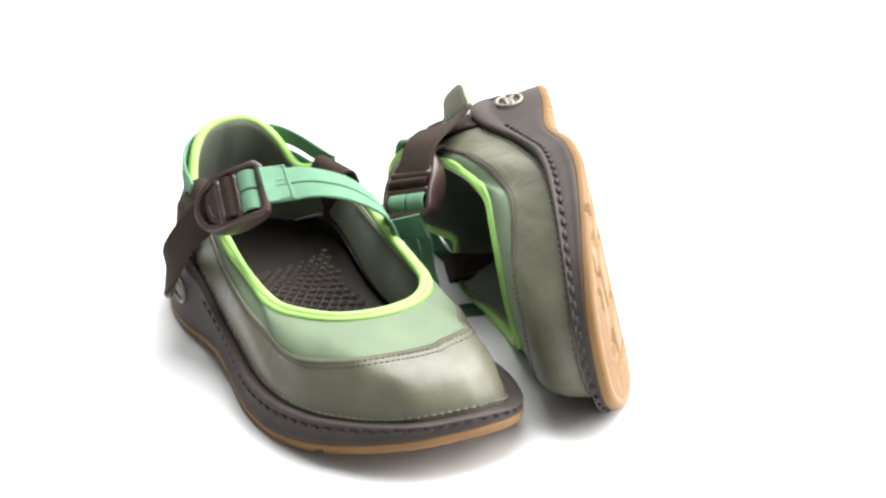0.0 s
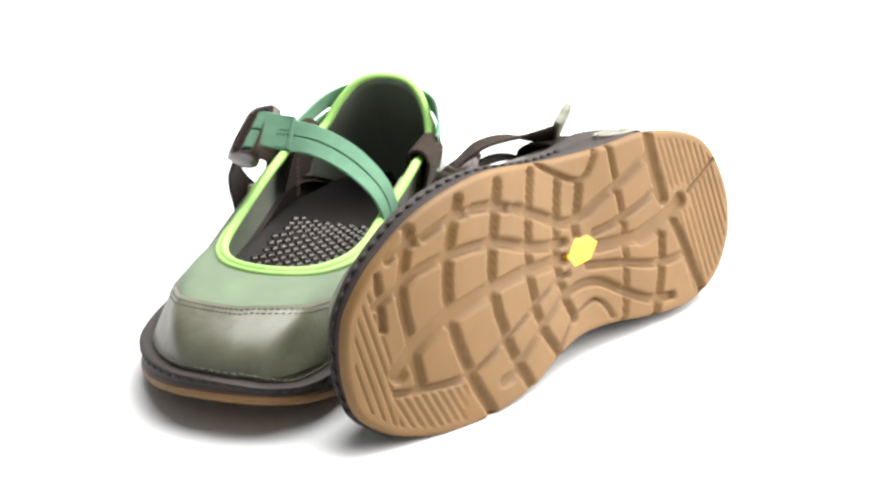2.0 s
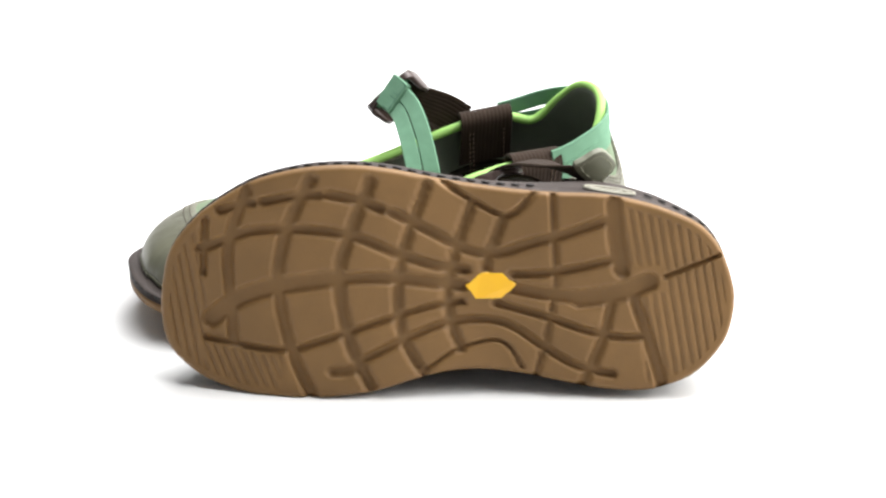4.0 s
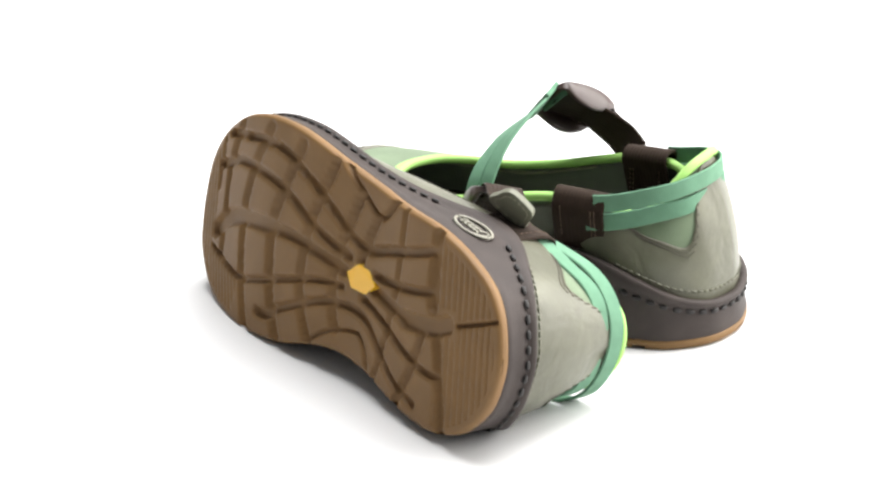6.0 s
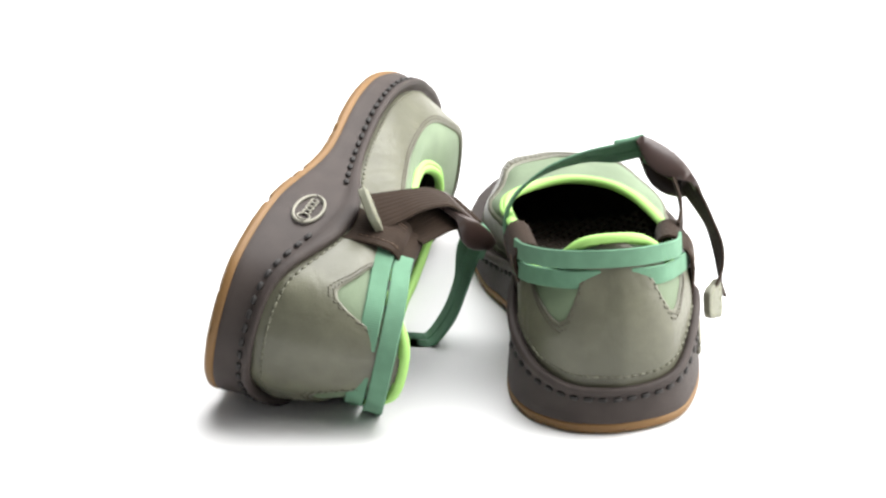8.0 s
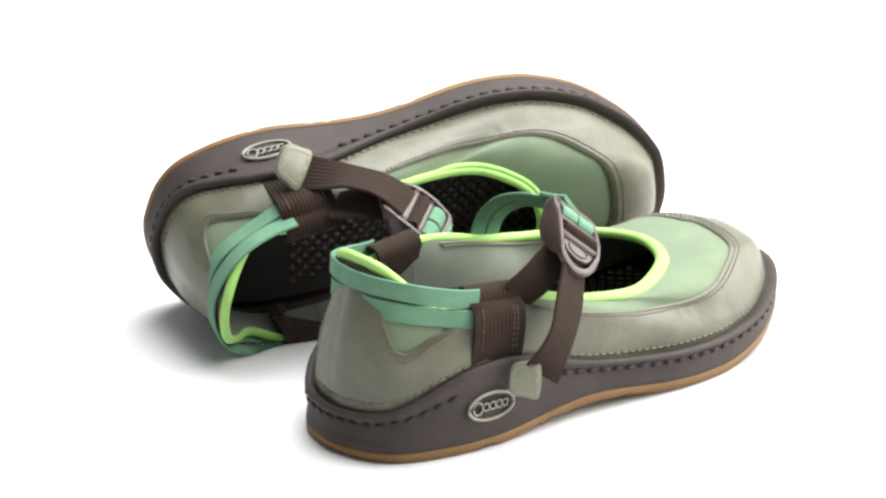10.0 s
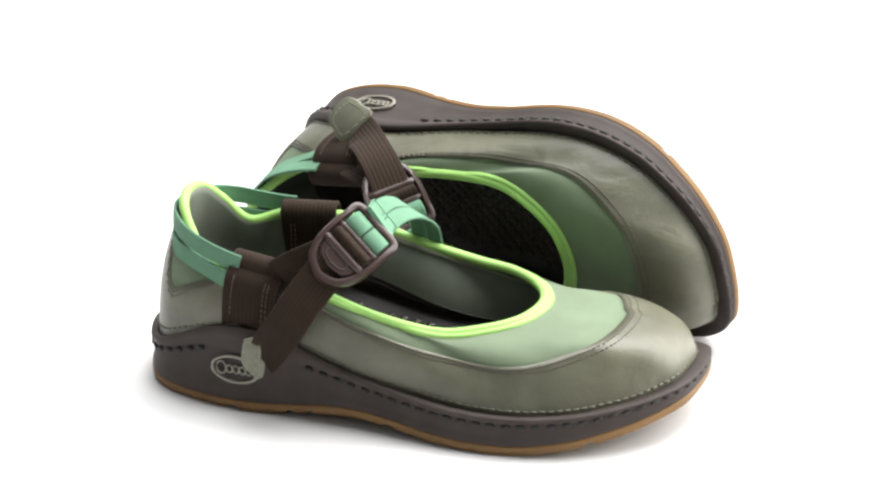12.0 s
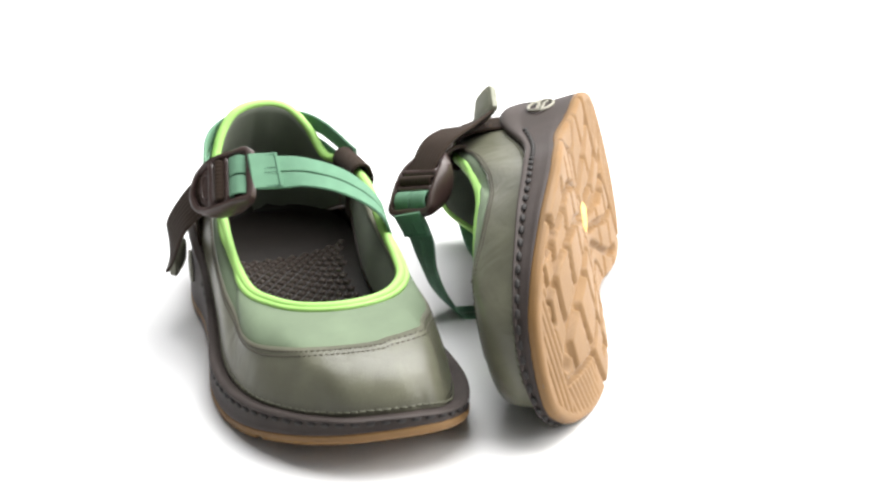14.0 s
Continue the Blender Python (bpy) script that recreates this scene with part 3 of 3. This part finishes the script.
def build_buckle(parent, centre, along, out):
    """Ladder buckle with a rounded finger loop; along: from the green strap's end to the loop."""
    c, a, o = (np.array(q, float) for q in (centre, along, out))
    a /= np.linalg.norm(a)
    o -= a * (o @ a)
    o /= np.linalg.norm(o)
    s = np.cross(o, a)
    holder = new("buckle")
    holder.parent = parent

    def at(u, w, h):
        bend = -0.006 * u * u
        return c + a * u + s * w + o * (h + bend)

    # the frame: a bent loop, deep along the sides and slim at the finger end
    outline = [(-17, -12.5), (-17.5, 0), (-17, 12.5), (-9, 13.5), (3, 13.5), (11, 12), (17, 8), (20, 0), (17, -8), (11, -12), (3, -13.5), (-9, -13.5)]
    curve = spline(outline, 5, True)
    rows = []
    for k, (u, w) in enumerate(curve):
        du, dw = curve[(k + 1) % len(curve)] - curve[k - 1]
        q = np.array([dw, -du]) / math.hypot(du, dw)
        deep = 1.7 + 5.0 * max(0.0, 1 - ((u + 1) / 17) ** 2) * smooth01(abs(w), 8, 12)
        rows.append([at(u + q[0] * x, w + q[1] * x, y * deep - (deep - 1.7) * 0.8) for x, y in ((-1.6, -0.8), (-1.6, 0.8), (-0.8, 1), (0.8, 1), (1.6, 0.8), (1.6, -0.8), (0.8, -1), (-0.8, -1))])
    rows.append(rows[0])
    v, f = rings(rows)
    part("buckle_frame", v, f, M_PLASTIC, holder, "brown plastic buckle frame", sharp=50)
    for u, r, h in ((-4.5, 1.9, 0.2), (5.0, 2.4, 0.2)):
        v, f = tube(np.array([at(u, w, h) for w in np.linspace(-13.0, 13.0, 7)]), r, 8, False)
        part("buckle_bar", v, f, M_PLASTIC, holder)
    plate = [(5, -11.5), (5, 11.5), (10, 10), (13, 7), (14.5, 0), (13, -7), (10, -10)]
    rows = [[at(u * k + 9 * (1 - k), w * k, h) for u, w in plate] for h, k in ((-1.0, 1), (0.6, 1), (1.0, 0.94))]
    v, f = rings(rows, True, True, True)
    part("buckle_plate", v, f, M_PLASTIC, holder, "flat brown plastic thumb plate", smooth=False)
    ring = [at(9.2 + 3.0 * math.cos(q), 6.5 * math.sin(q), 1.1) for q in (2 * math.pi * k / 24 for k in range(24))]
    v, f = tube(np.array(ring), 0.4, 5)
    part("oval_mark", v, f, M_PLASTIC, holder)
    wrap = [at(-14.0, 0, -3.6), at(-15.0, 0, -0.4), at(-12.4, 0, 2.2), at(-9.0, 0, 2.4), at(-6.6, 0, 0.8), at(-6.2, 0, -2.4)]
    for w in (-5.6, 5.6):
        pts = [p + s * w for p in wrap]
        v, f, uv = ribbon(pts, [-a, o - 2 * a, o - 0.5 * a, o + 0.4 * a, o + 2 * a, a], 10.6, 1.4, 4)
        part("strap_fold", v, f, M_GREEN, holder, "green webbing folded over the bar", uvs=uv, sharp=40)
    pts = [at(6, 0, -3.0), at(2.5, 0, 1.0), at(0, 0, 3.2), at(-2.5, 0, 1.2), at(-3.0, 0, -2.0)]
    v, f, uv = ribbon(pts, [a, o + a, o, o - a, -a], 22.5, 1.6, 4)
    part("strap_fold", v, f, M_BROWN, holder, "brown webbing folded through the ladder", uvs=uv, sharp=40)
    pts = [at(u, 0, -2.6) for u in (-15, -8, 0, 7, 12)]
    v, f, uv = ribbon(pts, [o] * 5, 21, 1.5, 4)
    part("strap_fold", v, f, M_BROWN, holder, "brown webbing behind the ladder", uvs=uv, sharp=40)
    return holder


def build_pull_tab(parent, base, along, out, size=1.0):
    """Stitched leather tab at the end of the tail."""
    c, a, o = (np.array(q, float) for q in (base, along, out))
    a /= np.linalg.norm(a)
    o -= a * (o @ a)
    o /= np.linalg.norm(o)
    s = np.cross(o, a)
    shape = [(u * size, w * size) for u, w in ((0, -10), (0, 10), (8, 10), (13, 9), (16, 5.5), (16.5, -5.5), (13, -9), (8, -10))]
    curve = spline(shape, 4, True)
    rows = []
    for h, k in ((-1.9, 0.94), (-1.5, 1.0), (1.5, 1.0), (1.9, 0.94)):
        rows.append([c + a * (8 + (u - 8) * k) + s * w * k + o * h for u, w in curve])
    v, f = rings(rows, True, True, True)
    tab = part("pull_tab", v, f, M_TAB, parent, "grey-green stitched leather pull tab", sharp=40)
    inner = spline([(8 + (u - 8) * 0.72, w * 0.78) for u, w in shape], 3, True)
    pieces = []
    for h in (1.9, -1.9):
        for k in range(len(inner)):
            p, q = inner[k], inner[(k + 1) % len(inner)]
            P, Q = (c + a * r[0] + s * r[1] + o * h for r in (p, q))
            if np.linalg.norm(Q - P) > 0.6:
                pieces.append(dash((P + Q) / 2, Q - P, o * h, np.linalg.norm(Q - P) * 0.6, 0.7, 0.35))
    v, f = join(pieces)
    tagged(part("tab_stitching", v, f, M_PALE_THREAD, tab), kind="stuff")


def build_straps(parent, layout):
    for k in (-1, 1):
        pts, outs = layout["instep"]
        path, o = spline(pts, 1), np.array(outs, float)
        t = frames_along(np.array(pts, float))
        shift = []
        for j in range(len(pts)):
            q = o[j] - t[j] * (o[j] @ t[j])
            side = np.cross(t[j], q / np.linalg.norm(q))
            shift.append(np.array(pts[j], float) + side * 4.4 * k)
        v, f, uv = ribbon(shift, outs, 8.5, 1.5)
        part("instep_strap", v, f, M_GREEN, parent, "green webbing instep strap", uvs=uv, sharp=40)
    pts, outs = layout["patch"]
    v, f, uv = ribbon(pts, outs, 18.6, 2.2, 6)
    end = part("strap_end", v, f, M_GREEN, parent, "stitched double end of the green strap", uvs=uv, sharp=40)
    p0, p1 = np.array(pts[0], float), np.array(pts[1], float)
    o = np.array(outs[0], float)
    t = (p1 - p0) / np.linalg.norm(p1 - p0)
    o = o - t * (o @ t)
    o /= np.linalg.norm(o)
    w = np.cross(t, o)
    pieces = [dash(p0 + t * 1.5 + w * (-8.2 + 1.49 * k) + o * 1.25, w, o, 1.2, 0.5, 0.4) for k in range(12)]
    pieces += [dash(p0 + t * (2.5 + 1.7 * k) + w * q + o * 1.25, t, o, 1.2, 0.5, 0.4) for k in range(4) for q in (-8.2, -1.2, 1.2, 8.2)]
    v, f = join(pieces)
    tagged(part("end_stitching", v, f, M_GREEN_THREAD, end), kind="stuff")
    for key, label in (("anchor", "dark brown webbing anchor strap"), ("tail", "loose dark brown ribbed strap tail")):
        pts, outs = layout[key]
        v, f, uv = ribbon(pts, outs, 19.5, 1.6)
        part("strap_" + key, v, f, M_BROWN, parent, label, uvs=uv, sharp=40)
    build_buckle(parent, *layout["buckle"])
    build_pull_tab(parent, *layout["tab"])


def build_shoe(side, layout, label):
    global SIDE
    SIDE = side
    shoe = tagged(new("mary_jane_shoe"), label, "shoe", "pair of shoes")
    sole = build_outsole(shoe)
    build_midsole(shoe)
    build_uppers(shoe)
    build_footbed(shoe)
    build_badges(shoe, sole)
    build_loops(shoe)
    build_heel_straps(shoe)
    build_straps(shoe, layout)
    return shoe


STANDING = {
    "instep": ([(131, -39, 38), (133, -42, 55), (133, -37, 72), (130.5, -21, 86), (127.5, -2, 93.5), (126, 14, 95.3), (127, 27, 97)],
               [(0, -1, 0.1), (0.1, -1, 0.3), (0.3, -0.8, 0.7), (0.5, -0.4, 0.8), (0.6, -0.1, 0.75), (0.78, 0, 0.6), (0.8, 0.1, 0.6)]),
    "patch": ([(126.2, 12.5, 96.6), (126.5, 19, 97), (127.7, 28, 98.4)], [(0.75, 0, 0.62), (0.78, 0, 0.6), (0.8, 0.1, 0.6)]),
    "buckle": ((117, 40.7, 90.3), (-0.59, 0.67, -0.45), (0.35, 0.72, 0.60)),
    "anchor": ([(80, 37, 69), (88, 40.5, 75), (97, 41, 80), (106, 41, 84.5), (114, 40.5, 88)], [(0, 1, 0.1), (-0.1, 1, 0.1), (0.1, 1, 0.3), (0.3, 0.8, 0.5), (0.35, 0.75, 0.55)]),
    "tail": ([(113, 43, 87.5), (106, 50, 79), (97, 56.5, 67), (89.5, 60, 55), (82.5, 60, 45), (76.5, 58.5, 36.5)], [(0.35, 0.75, 0.5), (0.3, 0.9, 0.3), (0.1, 1, 0.2), (0, 1, -0.05), (-0.2, 1, -0.1), (-0.5, 0.8, 0.1)]),
    "tab": ((76, 57.8, 34.5), (-0.77, -0.58, 0.05), (-0.6, 0.78, 0.1), 0.86),
}
LYING = {
    "instep": ([(121, -41, 40), (123, -43, 60), (125, -39, 77), (128, -22, 86), (131, -3, 88.5), (133, 13, 88), (133, 27, 90)],
               [(0, -1, 0.1), (0, -0.9, 0.4), (0.3, -0.6, 0.7), (0.5, -0.3, 0.8), (0.6, 0.0, 0.8), (0.8, 0.2, 0.58), (0.8, 0.25, 0.55)]),
    "patch": ([(134.8, 16, 89.2), (134.5, 21.5, 90), (134, 29, 91.6)], [(0.8, 0.1, 0.58), (0.8, 0.2, 0.57), (0.8, 0.25, 0.55)]),
    "buckle": ((120, 39.3, 84.2), (-0.75, 0.53, -0.41), (0.42, 0.81, 0.42)),
    "anchor": ([(80, 37, 68), (92, 41, 73), (104, 42, 77), (116, 39, 82)], [(0, 1, 0.1), (0.1, 0.9, 0.4), (0.2, 0.8, 0.5), (0.35, 0.75, 0.45)]),
    "tail": ([(117, 42.5, 83), (110, 48, 78.5), (101, 52, 73), (90, 52, 65.5), (80, 49.5, 58), (70, 47.5, 51)], [(0.35, 0.8, 0.4), (0.15, 0.9, 0.25), (0, 1, 0.06), (0, 1, 0.1), (0.2, 0.8, 0.5), (0.34, 0.6, 0.72)]),
    "tab": ((69.5, 47.5, 50.7), (-0.8, 0.6, -0.08), (0.34, 0.55, 0.76)),
}
right_shoe = build_shoe(-1, STANDING, "grey-green leather shoe with lime piping standing upright on white floor")
left_shoe = build_shoe(1, LYING, "grey-green leather shoe tipped over with its tan sole showing")

# turn of the pair about the upright axis, in degrees clockwise from above
TURN = [(0, 0.00), (0.5, 12.46), (1, 24.11), (1.5, 35.27), (2, 46.94), (2.2, 52.06), (4.3, 105.84), (4.5, 111.44), (5, 124.58), (5.5, 136.95), (6, 150.00), (6.5, 164.55), (7, 177.78), (7.5, 190.77), (8, 203.80), (8.2, 209.59), (10.3, 266.63), (10.5, 272.16), (11, 286.90), (11.5, 300.86), (12, 314.63), (12.5, 328.33), (13, 343.16), (13.5, 357.68), (14, 371.64)]


def turn_at(t):
    """Catmull-Rom through the rows of TURN, whose steps differ."""
    k = max(i for i, row in enumerate(TURN[:-1]) if row[0] <= t + 1e-9)
    (t0, a0), (t1, a1) = TURN[k], TURN[k + 1]
    h, u = t1 - t0, (t - t0) / (t1 - t0)
    slope = [(TURN[min(j + 1, len(TURN) - 1)][1] - TURN[max(j - 1, 0)][1]) / (TURN[min(j + 1, len(TURN) - 1)][0] - TURN[max(j - 1, 0)][0]) for j in (k, k + 1)]
    return a0 + (a1 - a0) * u * u * (3 - 2 * u) + h * u * (1 - u) * (slope[0] * (1 - u) - slope[1] * u)


def motions():
    for shoe, start in ((right_shoe, RIGHT_AT), (left_shoe, LEFT_AT)):
        walk(shoe, [(k / 10, pose(0, 0, 0, 0, 0, -turn_at(k / 10)) @ start) for k in range(141)])


motions()
